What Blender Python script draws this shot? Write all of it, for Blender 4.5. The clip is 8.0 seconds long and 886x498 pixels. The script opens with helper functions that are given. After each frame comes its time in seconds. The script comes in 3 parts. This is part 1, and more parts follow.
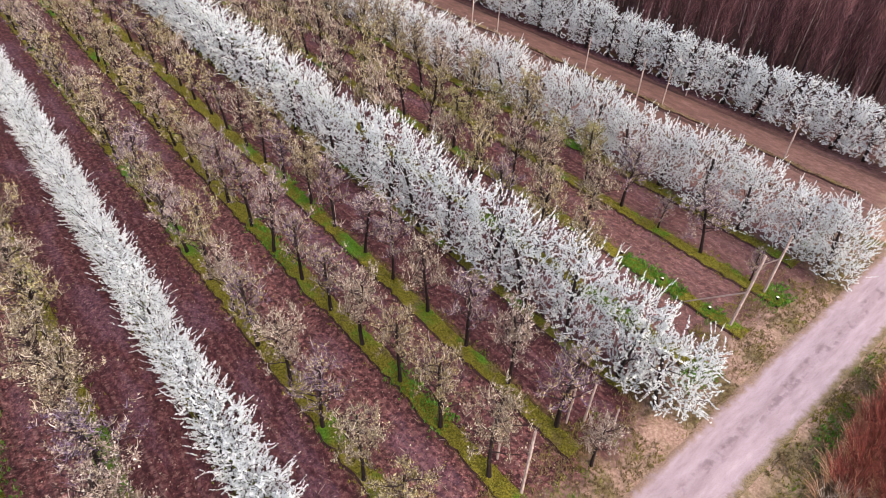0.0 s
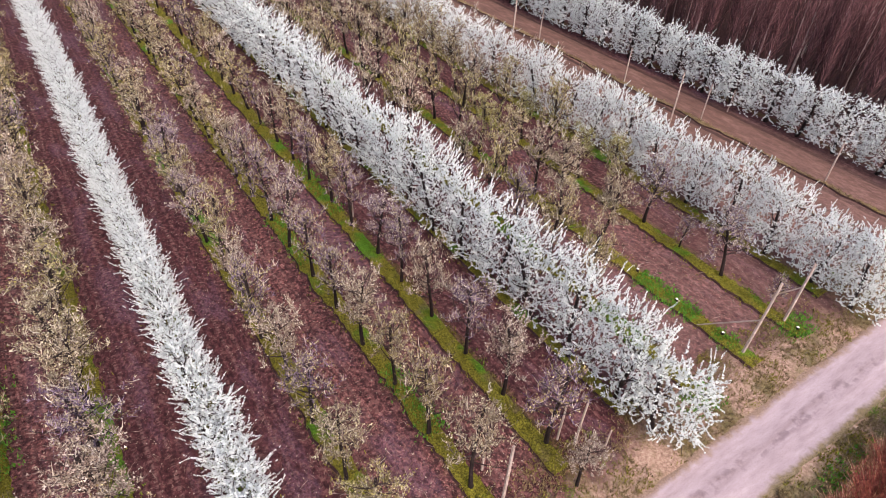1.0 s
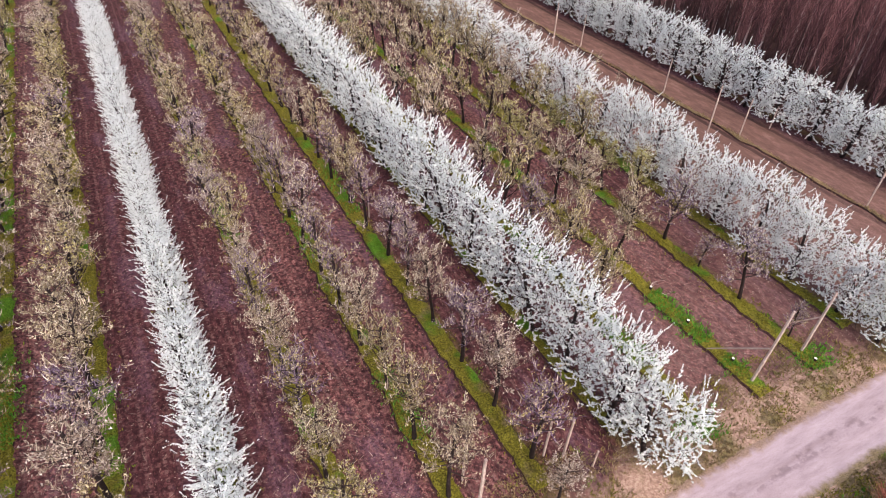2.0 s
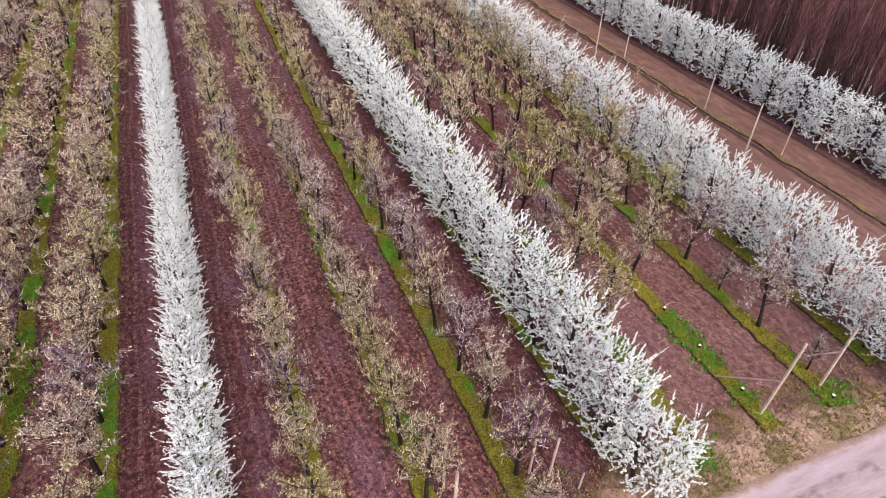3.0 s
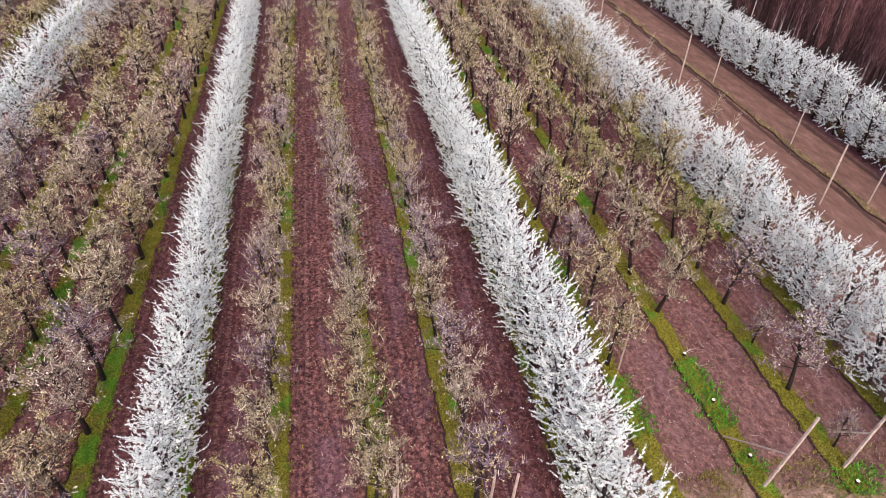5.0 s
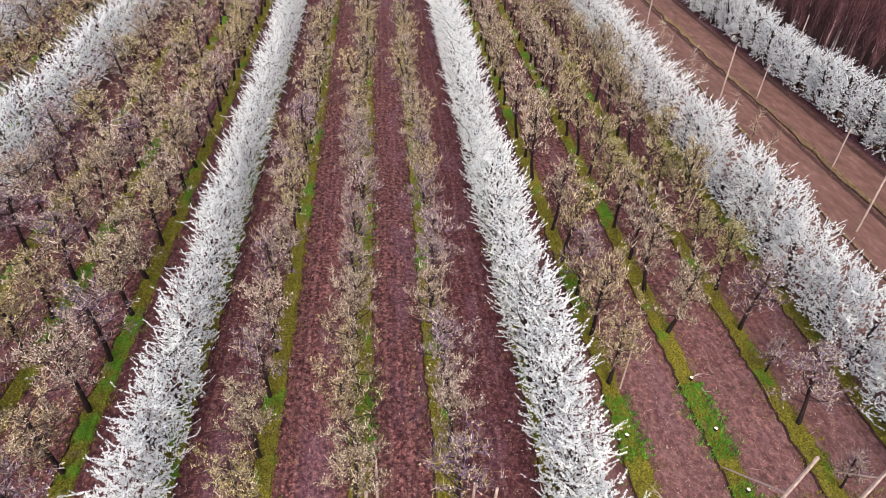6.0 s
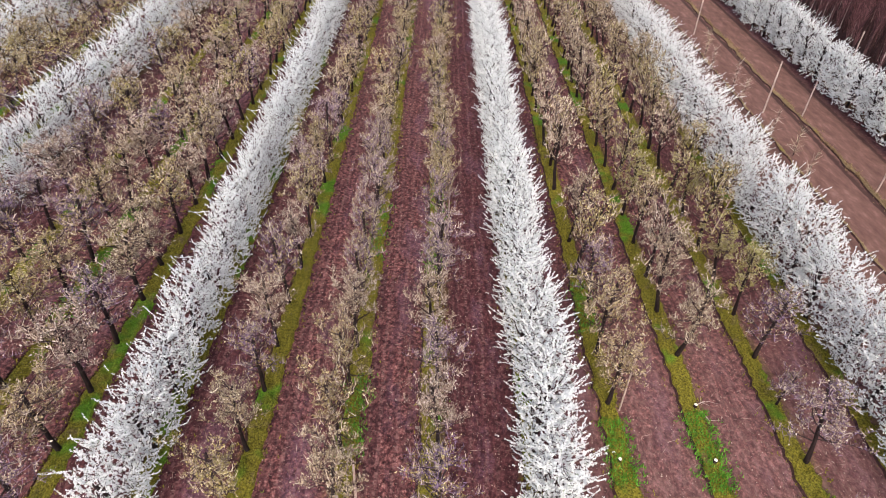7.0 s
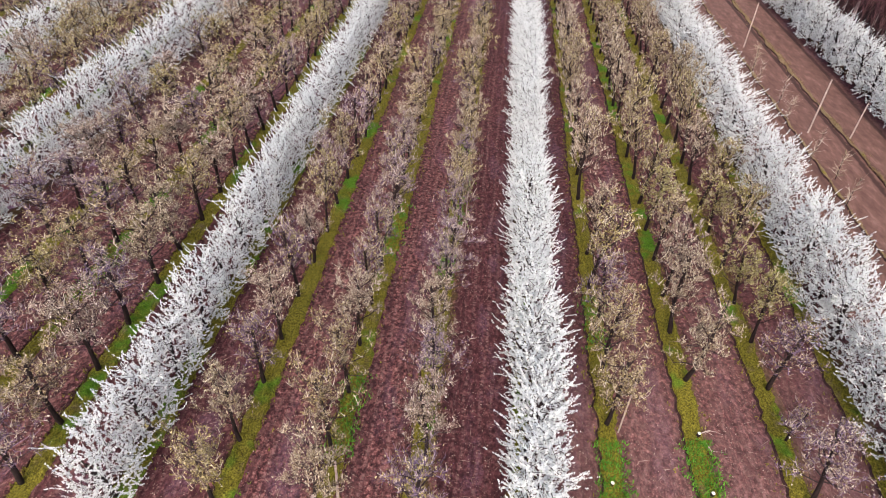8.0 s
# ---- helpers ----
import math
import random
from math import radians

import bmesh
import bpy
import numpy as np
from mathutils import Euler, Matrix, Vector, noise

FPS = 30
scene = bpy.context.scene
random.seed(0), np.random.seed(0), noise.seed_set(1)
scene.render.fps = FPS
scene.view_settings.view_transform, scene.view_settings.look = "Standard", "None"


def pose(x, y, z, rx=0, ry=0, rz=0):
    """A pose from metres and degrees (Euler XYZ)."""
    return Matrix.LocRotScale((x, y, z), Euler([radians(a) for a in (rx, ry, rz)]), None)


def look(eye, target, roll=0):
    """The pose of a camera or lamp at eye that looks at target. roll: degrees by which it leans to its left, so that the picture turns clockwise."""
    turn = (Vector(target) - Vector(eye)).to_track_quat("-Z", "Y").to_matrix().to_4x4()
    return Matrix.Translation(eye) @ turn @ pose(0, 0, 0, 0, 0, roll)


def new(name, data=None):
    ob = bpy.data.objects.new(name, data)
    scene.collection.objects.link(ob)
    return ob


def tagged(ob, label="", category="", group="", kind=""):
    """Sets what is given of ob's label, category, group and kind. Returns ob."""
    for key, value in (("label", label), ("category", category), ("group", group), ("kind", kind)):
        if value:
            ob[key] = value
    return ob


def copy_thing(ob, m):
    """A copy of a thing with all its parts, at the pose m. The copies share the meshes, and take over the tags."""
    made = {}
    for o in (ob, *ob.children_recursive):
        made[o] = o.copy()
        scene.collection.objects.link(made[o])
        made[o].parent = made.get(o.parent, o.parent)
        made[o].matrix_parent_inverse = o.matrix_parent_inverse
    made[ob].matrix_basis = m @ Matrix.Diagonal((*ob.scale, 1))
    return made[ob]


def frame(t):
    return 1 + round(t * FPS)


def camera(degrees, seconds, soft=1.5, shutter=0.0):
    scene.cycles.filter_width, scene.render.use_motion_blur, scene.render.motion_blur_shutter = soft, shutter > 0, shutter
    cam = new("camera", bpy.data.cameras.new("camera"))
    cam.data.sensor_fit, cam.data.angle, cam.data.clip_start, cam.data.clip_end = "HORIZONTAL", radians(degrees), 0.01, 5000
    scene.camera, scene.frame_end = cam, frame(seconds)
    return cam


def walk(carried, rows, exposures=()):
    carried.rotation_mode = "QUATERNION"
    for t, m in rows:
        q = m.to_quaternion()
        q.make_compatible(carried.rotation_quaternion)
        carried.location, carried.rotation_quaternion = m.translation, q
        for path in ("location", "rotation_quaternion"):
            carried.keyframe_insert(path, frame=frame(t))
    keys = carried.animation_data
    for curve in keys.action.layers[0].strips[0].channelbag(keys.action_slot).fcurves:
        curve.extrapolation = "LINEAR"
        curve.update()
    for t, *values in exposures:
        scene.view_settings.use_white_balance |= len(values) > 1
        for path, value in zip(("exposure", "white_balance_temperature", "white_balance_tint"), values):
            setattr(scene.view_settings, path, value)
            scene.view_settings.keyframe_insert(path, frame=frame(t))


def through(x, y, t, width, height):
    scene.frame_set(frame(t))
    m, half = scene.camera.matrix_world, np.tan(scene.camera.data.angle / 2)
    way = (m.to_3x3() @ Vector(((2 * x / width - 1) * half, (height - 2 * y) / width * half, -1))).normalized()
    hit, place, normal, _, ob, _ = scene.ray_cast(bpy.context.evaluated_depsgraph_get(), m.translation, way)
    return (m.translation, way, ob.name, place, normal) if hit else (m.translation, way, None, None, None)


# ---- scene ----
cam = camera(70.7, 8.0, soft=0.65)
PATH = [
    (0, (-2.708, 1.056, 23.476), (-1.7, 2.229, 22.208), 2.2),
    (0.5, (-1.894, 0.454, 23.582), (-0.944, 1.674, 22.313), 2.2),
    (1, (-0.905, -0.116, 23.68), (-0.021, 1.153, 22.413), 2.1),
    (1.5, (0.163, -0.69, 23.749), (0.979, 0.625, 22.482), 1.8),
    (3, (3.576, -2.07, 23.809), (4.17, -0.63, 22.554), 0.8),
    (3.5, (4.685, -2.365, 23.746), (5.203, -0.892, 22.496), 0.6),
    (4, (5.867, -2.549, 23.665), (6.307, -1.049, 22.418), 0.7),
    (4.5, (7.004, -2.7, 23.649), (7.37, -1.178, 22.405), 0.5),
    (4.7, (7.462, -2.712, 23.624), (7.799, -1.183, 22.38), 0.6),
    (6, (10.103, -2.711, 23.617), (10.254, -1.15, 22.377), 1.0),
    (6.5, (11.081, -2.599, 23.597), (11.163, -1.03, 22.359), 1.1),
    (7, (12.031, -2.356, 23.595), (12.043, -0.787, 22.355), 1.4),
    (7.5, (12.857, -2.112, 23.637), (12.806, -0.545, 22.395), 1.6),
    (8, (13.616, -1.829, 23.72), (13.497, -0.271, 22.471), 2.3),
]
walk(cam, [(t, look(eye, target, roll)) for t, eye, target, roll in PATH], exposures=((0, 1.28), (8, 1.28)))

# ---- world, sun, exposure ----
world = bpy.data.worlds.new("overcast_sky")
scene.world = world
world.use_nodes = True
wn = world.node_tree.nodes
sky = wn.new("ShaderNodeTexSky")
sky.sky_type = "NISHITA"
sky.sun_disc = False
sky.sun_elevation = radians(42)
sky.sun_rotation = radians(183)
sky.air_density, sky.dust_density, sky.ozone_density = 1.0, 4.0, 0.6
wn["Background"].inputs["Strength"].default_value = 0.12
world.node_tree.links.new(sky.outputs["Color"], wn["Background"].inputs["Color"])
sun = new("sun", bpy.data.lights.new("sun", "SUN"))
sun.data.energy, sun.data.angle, sun.data.color = 0.95, radians(34), (1.0, 0.955, 0.925)
sun.matrix_world = look((-2, -38, 39), (0, 0, 0))


# ---- materials ----
class Nodes:
    """A short way to write node materials."""

    def __init__(self, name):
        self.mat = bpy.data.materials.new(name)
        self.mat.use_nodes = True
        self.tree = self.mat.node_tree
        self.shader = self.tree.nodes["Principled BSDF"]
        self.out = self.tree.nodes["Material Output"]

    def put(self, value, socket):
        if isinstance(value, bpy.types.NodeSocket):
            self.tree.links.new(value, socket)
        else:
            socket.default_value = value

    def add(self, kind):
        return self.tree.nodes.new("ShaderNode" + kind)

    def coords(self, scale=(1, 1, 1)):
        c, m = self.add("TexCoord"), self.add("Mapping")
        m.inputs["Scale"].default_value, m.inputs["Rotation"].default_value = scale, (0.5, 0.8, 1.1)
        self.put(c.outputs["Object"], m.inputs["Vector"])
        return m.outputs["Vector"]

    def place(self):
        g, s = self.add("NewGeometry"), self.add("SeparateXYZ")
        self.put(g.outputs["Position"], s.inputs[0])
        return s.outputs

    def noise(self, scale, detail=4.0, rough=0.6, stretch=(1, 1, 1), world_space=False):
        n = self.add("TexNoise")
        if world_space:
            g, m = self.add("NewGeometry"), self.add("Mapping")
            m.inputs["Scale"].default_value, m.inputs["Rotation"].default_value = stretch, (0.5, 0.8, 1.1)
            self.put(g.outputs["Position"], m.inputs["Vector"])
            self.put(m.outputs["Vector"], n.inputs["Vector"])
        else:
            self.put(self.coords(stretch), n.inputs["Vector"])
        n.inputs["Scale"].default_value = scale
        n.inputs["Detail"].default_value = detail
        n.inputs["Roughness"].default_value = rough
        return n.outputs["Fac"]

    def ramp(self, fac, stops):
        r = self.add("ValToRGB")
        els = r.color_ramp.elements
        while len(els) < len(stops):
            els.new(0.5)
        for e, (p, c) in zip(els, stops):
            e.position = p
            e.color = (*c, 1) if isinstance(c, tuple) else (c, c, c, 1)
        self.put(fac, r.inputs["Fac"])
        return r.outputs["Color"]

    def mix(self, fac, a, b, blend="MIX"):
        m = self.add("Mix")
        m.data_type, m.blend_type = "RGBA", blend
        self.put(fac, m.inputs[0])
        for v, i in ((a, 6), (b, 7)):
            self.put((*v, 1) if isinstance(v, tuple) else v, m.inputs[i])
        return m.outputs[2]

    def math(self, op, a, b=0.0, c=0.0):
        m = self.add("Math")
        m.operation = op
        for v, i in zip((a, b, c), m.inputs):
            self.put(v, i)
        return m.outputs[0]

    def smooth(self, value, low, high):
        m = self.add("MapRange")
        m.interpolation_type = "SMOOTHSTEP"
        self.put(value, m.inputs["Value"])
        m.inputs["From Min"].default_value, m.inputs["From Max"].default_value = low, high
        return m.outputs["Result"]

    def island(self):
        return self.add("NewGeometry").outputs["Random Per Island"]

    def single(self):
        return self.add("ObjectInfo").outputs["Random"]

    def finish(self, color, rough=0.9, height=None, bump=0.3, distance=0.03, gloss=0.3, through=0.0):
        self.put((*color, 1) if isinstance(color, tuple) else color, self.shader.inputs["Base Color"])
        self.put(rough, self.shader.inputs["Roughness"])
        self.shader.inputs["Specular IOR Level"].default_value = gloss
        if height is not None:
            b = self.add("Bump")
            b.inputs["Strength"].default_value, b.inputs["Distance"].default_value = bump, distance
            self.put(height, b.inputs["Height"])
            self.put(b.outputs["Normal"], self.shader.inputs["Normal"])
        if through:
            t, m = self.add("BsdfTranslucent"), self.add("MixShader")
            self.put((*color, 1) if isinstance(color, tuple) else color, t.inputs["Color"])
            m.inputs[0].default_value = through
            self.put(self.shader.outputs[0], m.inputs[1])
            self.put(t.outputs[0], m.inputs[2])
            self.put(m.outputs[0], self.out.inputs["Surface"])
        return self.mat


def ground_material():
    n = Nodes("orchard_soil")
    px, py, pz = n.place()
    big, mid, fine = n.noise(0.22, 4), n.noise(1.7, 5, 0.65), n.noise(4.6, 9, 0.76)
    streak = n.noise(1.0, 3, 0.6, (5.5, 0.35, 1))
    speck = n.noise(26, 3, 0.7)
    soil = n.ramp(fine, [(0.4, (0.015, 0.006, 0.007)), (0.47, (0.064, 0.025, 0.025)), (0.54, (0.145, 0.053, 0.051)), (0.62, (0.35, 0.185, 0.162))])
    soil = n.mix(n.math("MULTIPLY", n.smooth(streak, 0.42, 0.66), 0.75), soil, (0.045, 0.017, 0.019))
    soil = n.mix(n.math("MULTIPLY", n.smooth(mid, 0.48, 0.66), 0.6), soil, (0.145, 0.068, 0.062))
    soil = n.mix(n.math("MULTIPLY", n.smooth(n.noise(3.4, 4, 0.6), 0.52, 0.68), 0.6), soil, (0.036, 0.014, 0.016))
    soil = n.mix(n.math("MULTIPLY", n.smooth(speck, 0.6, 0.72), 0.4), soil, (0.4, 0.28, 0.25))
    lane0 = n.math("FRACT", n.math("DIVIDE", n.math("ADD", n.math("ADD", px, 400.0), n.math("MULTIPLY", n.noise(0.12, 2), 0.8)), 4.0))
    # the lanes beside the blossoming rows are freshly tilled and darker
    beside = n.math("ABSOLUTE", n.math("SUBTRACT", n.math("FRACT", n.math("DIVIDE", n.math("ADD", px, 328.0), 16.0)), 0.5))
    tilled = n.math("MULTIPLY", n.math("SUBTRACT", 1.0, n.smooth(beside, 0.19, 0.23)), 0.75)
    soil = n.mix(tilled, soil, n.ramp(n.noise(6, 5, 0.7, (1, 0.4, 1)), [(0.4, (0.026, 0.008, 0.01)), (0.6, (0.088, 0.03, 0.034))]))
    # tyre marks along the lanes
    tread = n.smooth(n.noise(1.0, 2, 0.5, (3, 9, 1)), 0.44, 0.58)
    for at, strong in ((0.36, 0.2), (0.47, 0.4), (0.66, 0.4), (0.78, 0.2)):
        mark = n.math("SUBTRACT", 1.0, n.smooth(n.math("ABSOLUTE", n.math("SUBTRACT", lane0, at)), 0.008, 0.03))
        soil = n.mix(n.math("MULTIPLY", n.math("MULTIPLY", mark, tread), strong), soil, (0.27, 0.165, 0.15))
    # mauve patches between the tree lines, painted in place of the crowns' twig haze
    lane = n.math("FRACT", n.math("DIVIDE", n.math("ADD", px, 400.0), 4.0))
    near_line = n.math("MULTIPLY", n.smooth(lane, 0.35, 0.52), n.math("SUBTRACT", 1.0, n.smooth(lane, 0.7, 0.88)))
    mauve_mask = n.math("MULTIPLY", near_line, n.smooth(n.noise(0.5, 5, 0.7, (1, 0.4, 1)), 0.47, 0.6))
    soil = n.mix(n.math("MULTIPLY", mauve_mask, 0.4), soil, n.ramp(n.noise(10, 6, 0.8), [(0.38, (0.04, 0.02, 0.03)), (0.5, (0.12, 0.066, 0.1)), (0.62, (0.24, 0.15, 0.21))]))
    # clods and hollows
    clod = n.noise(5.0, 4, 0.65, (1, 0.8, 1))
    soil = n.mix(n.math("MULTIPLY", n.smooth(clod, 0.52, 0.62), 0.6), soil, (0.022, 0.008, 0.01))
    soil = n.mix(n.math("MULTIPLY", n.math("SUBTRACT", 1.0, n.smooth(clod, 0.36, 0.45)), 0.4), soil, (0.24, 0.125, 0.11))
    # sparse grass creeping out of the strips
    creep = n.math("ABSOLUTE", n.math("SUBTRACT", n.math("FRACT", n.math("DIVIDE", n.math("ADD", px, 401.9), 4.0)), 0.5))
    creep = n.math("ADD", creep, n.math("MULTIPLY", n.math("SUBTRACT", n.noise(1.4, 5, 0.7), 0.5), 0.35))
    soil = n.mix(n.math("MULTIPLY", n.math("SUBTRACT", 1.0, n.smooth(creep, 0.05, 0.13)), 0.5), soil, n.ramp(fine, [(0.35, (0.04, 0.03, 0.008)), (0.65, (0.16, 0.13, 0.03))]))
    soil = n.mix(1.0, soil, (1.12, 1.03, 1.04), "MULTIPLY")
    # the farm track beyond the orchard
    track = n.ramp(n.noise(1.3, 6, 0.65, (1.4, 0.5, 1)), [(0.3, (0.095, 0.048, 0.039)), (0.55, (0.16, 0.083, 0.066)), (0.75, (0.24, 0.14, 0.112))])
    track = n.mix(n.math("MULTIPLY", n.smooth(fine, 0.45, 0.75), 0.25), track, (0.085, 0.042, 0.036))
    edge = n.math("ADD", px, n.math("MULTIPLY", mid, 1.2))
    on_track = n.math("MULTIPLY", n.smooth(edge, 34.0, 35.0), n.math("SUBTRACT", 1.0, n.smooth(edge, 46.4, 47.4)))
    wobble = n.math("ADD", px, n.math("MULTIPLY", n.math("SUBTRACT", mid, 0.5), 0.5))
    # darker brown lines along the dips of the track
    for at, amount in ((42.05, 0.8), (45.95, 0.7), (38.1, 0.35)):
        darkened = n.math("SUBTRACT", 1.0, n.smooth(n.math("ABSOLUTE", n.math("SUBTRACT", wobble, at)), 0.1, 0.32))
        track = n.mix(n.math("MULTIPLY", darkened, amount), track, (0.035, 0.017, 0.015))
    soil = n.mix(on_track, soil, track)
    # leaf litter under the wood
    soil = n.mix(n.smooth(edge, 48.4, 50.2), soil, n.ramp(fine, [(0.36, (0.02, 0.009, 0.009)), (0.64, (0.08, 0.036, 0.032))]))
    # dry grass on the headland and past the road
    verge = n.ramp(n.noise(7, 6, 0.75), [(0.32, (0.15, 0.085, 0.062)), (0.5, (0.34, 0.21, 0.16)), (0.68, (0.5, 0.355, 0.275))])
    verge = n.mix(n.math("MULTIPLY", n.smooth(n.noise(0.55, 4, 0.6), 0.46, 0.66), 0.7), verge, n.ramp(fine, [(0.36, (0.04, 0.04, 0.01)), (0.64, (0.2, 0.18, 0.045))]))
    line = n.math("ADD", py, n.math("MULTIPLY", n.math("SUBTRACT", big, 0.5), 6.0))
    line = n.math("ADD", line, n.math("MULTIPLY", n.math("SUBTRACT", mid, 0.5), 1.6))
    soil = n.mix(n.math("MULTIPLY", n.math("MULTIPLY", n.smooth(edge, 16.5, 19.5), n.math("SUBTRACT", 1.0, n.smooth(line, 10.0, 30.0))), 0.42), soil, n.ramp(n.noise(3.4, 9, 0.84, (1, 0.55, 1)), [(0.36, (0.06, 0.028, 0.025)), (0.5, (0.18, 0.095, 0.084)), (0.64, (0.4, 0.24, 0.21))]))
    verge = n.mix(n.math("MULTIPLY", n.math("SUBTRACT", 1.0, n.smooth(py, 2.2, 3.6)), 0.65), verge, n.ramp(n.noise(5, 6, 0.75), [(0.35, (0.05, 0.04, 0.018)), (0.5, (0.17, 0.125, 0.06)), (0.66, (0.36, 0.27, 0.16))]))
    color = n.mix(n.smooth(line, 7.2, 9.0), verge, soil)
    height = n.math("ADD", n.math("MULTIPLY", fine, 0.7), n.math("MULTIPLY", streak, 0.6))
    return n.finish(color, 0.95, height, 0.7, 0.045, 0.15)


def turf_material(name, dry=0.0):
    n = Nodes(name)
    px, py, pz = n.place()
    patch, fine = n.noise(0.33, 3, 0.55, (1, 1, 1), True), n.noise(13, 5, 0.7, (1, 1, 1), True)
    olive = n.ramp(fine, [(0.34, (0.035, 0.026, 0.008)), (0.5, (0.21, 0.175, 0.016)), (0.66, (0.42, 0.37, 0.05))])
    green = n.ramp(fine, [(0.3, (0.03, 0.065, 0.006)), (0.5, (0.11, 0.26, 0.014)), (0.7, (0.22, 0.42, 0.04))])
    straw = n.ramp(fine, [(0.3, (0.09, 0.055, 0.03)), (0.5, (0.23, 0.155, 0.08)), (0.7, (0.42, 0.31, 0.17))])
    color = n.mix(n.smooth(patch, 0.54, 0.66), olive, green)
    color = n.mix(n.smooth(n.noise(0.9, 4, 0.6, (1, 1, 1), True), 0.57 - 0.34 * dry, 0.78 - 0.3 * dry), color, straw)
    color = n.mix(n.math("MULTIPLY", n.island(), 0.35 - 0.25 * dry), color, (0.05, 0.05, 0.01))
    return n.finish(color, 0.85, fine, 0.8, 0.06, 0.2, 0.15)


def road_material():
    n = Nodes("pale_dirt_road")
    c = n.add("TexCoord")
    s = n.add("SeparateXYZ")
    n.put(c.outputs["Object"], s.inputs[0])
    across = s.outputs[1]
    fine, mid, big = n.noise(16, 6, 0.7), n.noise(2.1, 5, 0.6), n.noise(0.5, 3, 0.5)
    dust = n.ramp(n.noise(1.0, 5, 0.65, (0.6, 3.2, 1)), [(0.3, (0.31, 0.225, 0.24)), (0.55, (0.4, 0.3, 0.325)), (0.75, (0.47, 0.365, 0.39))])
    dust = n.mix(n.math("MULTIPLY", n.smooth(fine, 0.42, 0.75), 0.35), dust, (0.21, 0.14, 0.145))
    # damp hollows along the crown
    middle = n.math("SUBTRACT", 1.0, n.smooth(n.math("ABSOLUTE", n.math("ADD", across, -0.05)), 0.12, 0.42))
    hollow = n.math("MULTIPLY", middle, n.smooth(n.noise(1.7, 4, 0.6, (0.8, 1.1, 1)), 0.47, 0.66))
    dust = n.mix(n.math("MULTIPLY", hollow, 0.6), dust, (0.13, 0.08, 0.1))
    dust = n.mix(n.math("MULTIPLY", middle, 0.22), dust, (0.18, 0.12, 0.125))
    wear = n.math("ADD", n.math("ABSOLUTE", across), n.math("MULTIPLY", n.math("SUBTRACT", mid, 0.5), 0.9))
    verge = n.ramp(fine, [(0.3, (0.16, 0.095, 0.07)), (0.7, (0.4, 0.27, 0.2))])
    verge = n.mix(n.smooth(across, -0.3, 0.3), n.ramp(fine, [(0.3, (0.06, 0.045, 0.022)), (0.7, (0.3, 0.215, 0.13))]), verge)
    color = n.mix(n.smooth(wear, 1.0, 1.42), dust, verge)
    return n.finish(color, 0.95, fine, 0.5, 0.02, 0.15)


def bark_material(name, dark, light, scale=9.0):
    n = Nodes(name)
    grain = n.noise(scale, 6, 0.7, (1, 1, 0.25))
    color = n.ramp(grain, [(0.3, dark), (0.7, light)])
    color = n.mix(n.math("MULTIPLY", n.smooth(n.noise(3, 3), 0.5, 0.7), 0.35), color, tuple(min(1, 1.5 * v + 0.02) for v in light))
    return n.finish(color, 0.9, grain, 0.7, 0.03, 0.2)


def tint_material(name, stops, trees=None, through=0.2, rough=0.7, low=0.0):
    """Small pieces: each island takes its own shade; trees: a second tone that varies from tree to tree."""
    n = Nodes(name)
    color = n.ramp(n.island(), stops)
    if trees:
        color = n.mix(n.math("MULTIPLY", n.single(), 0.6), color, n.ramp(n.island(), trees))
    color = n.mix(n.math("MULTIPLY", n.smooth(n.noise(22, 3, 0.6), 0.45, 0.75), 0.3), color, tuple(0.6 * v for v in stops[0][1]))
    return n.finish(color, rough, None, 0, 0, 0.2, through)


GROUND = ground_material()
LUSH = tint_material("lush_grass", [(0.0, (0.045, 0.11, 0.012)), (0.5, (0.09, 0.25, 0.016)), (1.0, (0.19, 0.4, 0.05))], None, 0.2)
TRACK_GRASS = turf_material("dry_ridge_grass", 1.2)
TURF = turf_material("olive_turf")
VERGE_GRASS = turf_material("dry_verge_grass", 0.6)
HEADLAND_GRASS = turf_material("straw_headland_grass", 0.8)
ROAD = road_material()
# strip-edge soil, coloured near-black to carry the shade of the step
BANK = bark_material("shaded_soil_bank", (0.02, 0.009, 0.009), (0.075, 0.034, 0.032), 7)
BARK = bark_material("dark_bark", (0.008, 0.005, 0.005), (0.03, 0.017, 0.016))
LIMB_BARK = bark_material("limb_bark", (0.015, 0.009, 0.009), (0.055, 0.033, 0.031))
TWIG = tint_material("bare_twigs", [(0.0, (0.018, 0.011, 0.01)), (0.4, (0.1, 0.06, 0.046)), (0.75, (0.3, 0.205, 0.145)), (1.0, (0.62, 0.51, 0.36))],
                     [(0.0, (0.04, 0.024, 0.03)), (0.6, (0.2, 0.13, 0.15)), (1.0, (0.46, 0.35, 0.36))], 0.0, 0.8)
MAUVE_TWIG = tint_material("mauve_twigs", [(0.0, (0.06, 0.036, 0.066)), (0.5, (0.18, 0.115, 0.195)), (1.0, (0.39, 0.28, 0.42))],
                           [(0.0, (0.04, 0.025, 0.035)), (0.6, (0.2, 0.13, 0.175)), (1.0, (0.48, 0.36, 0.42))], 0.0, 0.8)
PALE_SHOOT = tint_material("pale_shoots", [(0.0, (0.1, 0.065, 0.055)), (0.3, (0.3, 0.205, 0.17)), (0.7, (0.62, 0.49, 0.415)), (1.0, (0.84, 0.75, 0.68))],
                           [(0.0, (0.12, 0.09, 0.04)), (0.5, (0.34, 0.28, 0.15)), (1.0, (0.74, 0.68, 0.48))], 0.1)
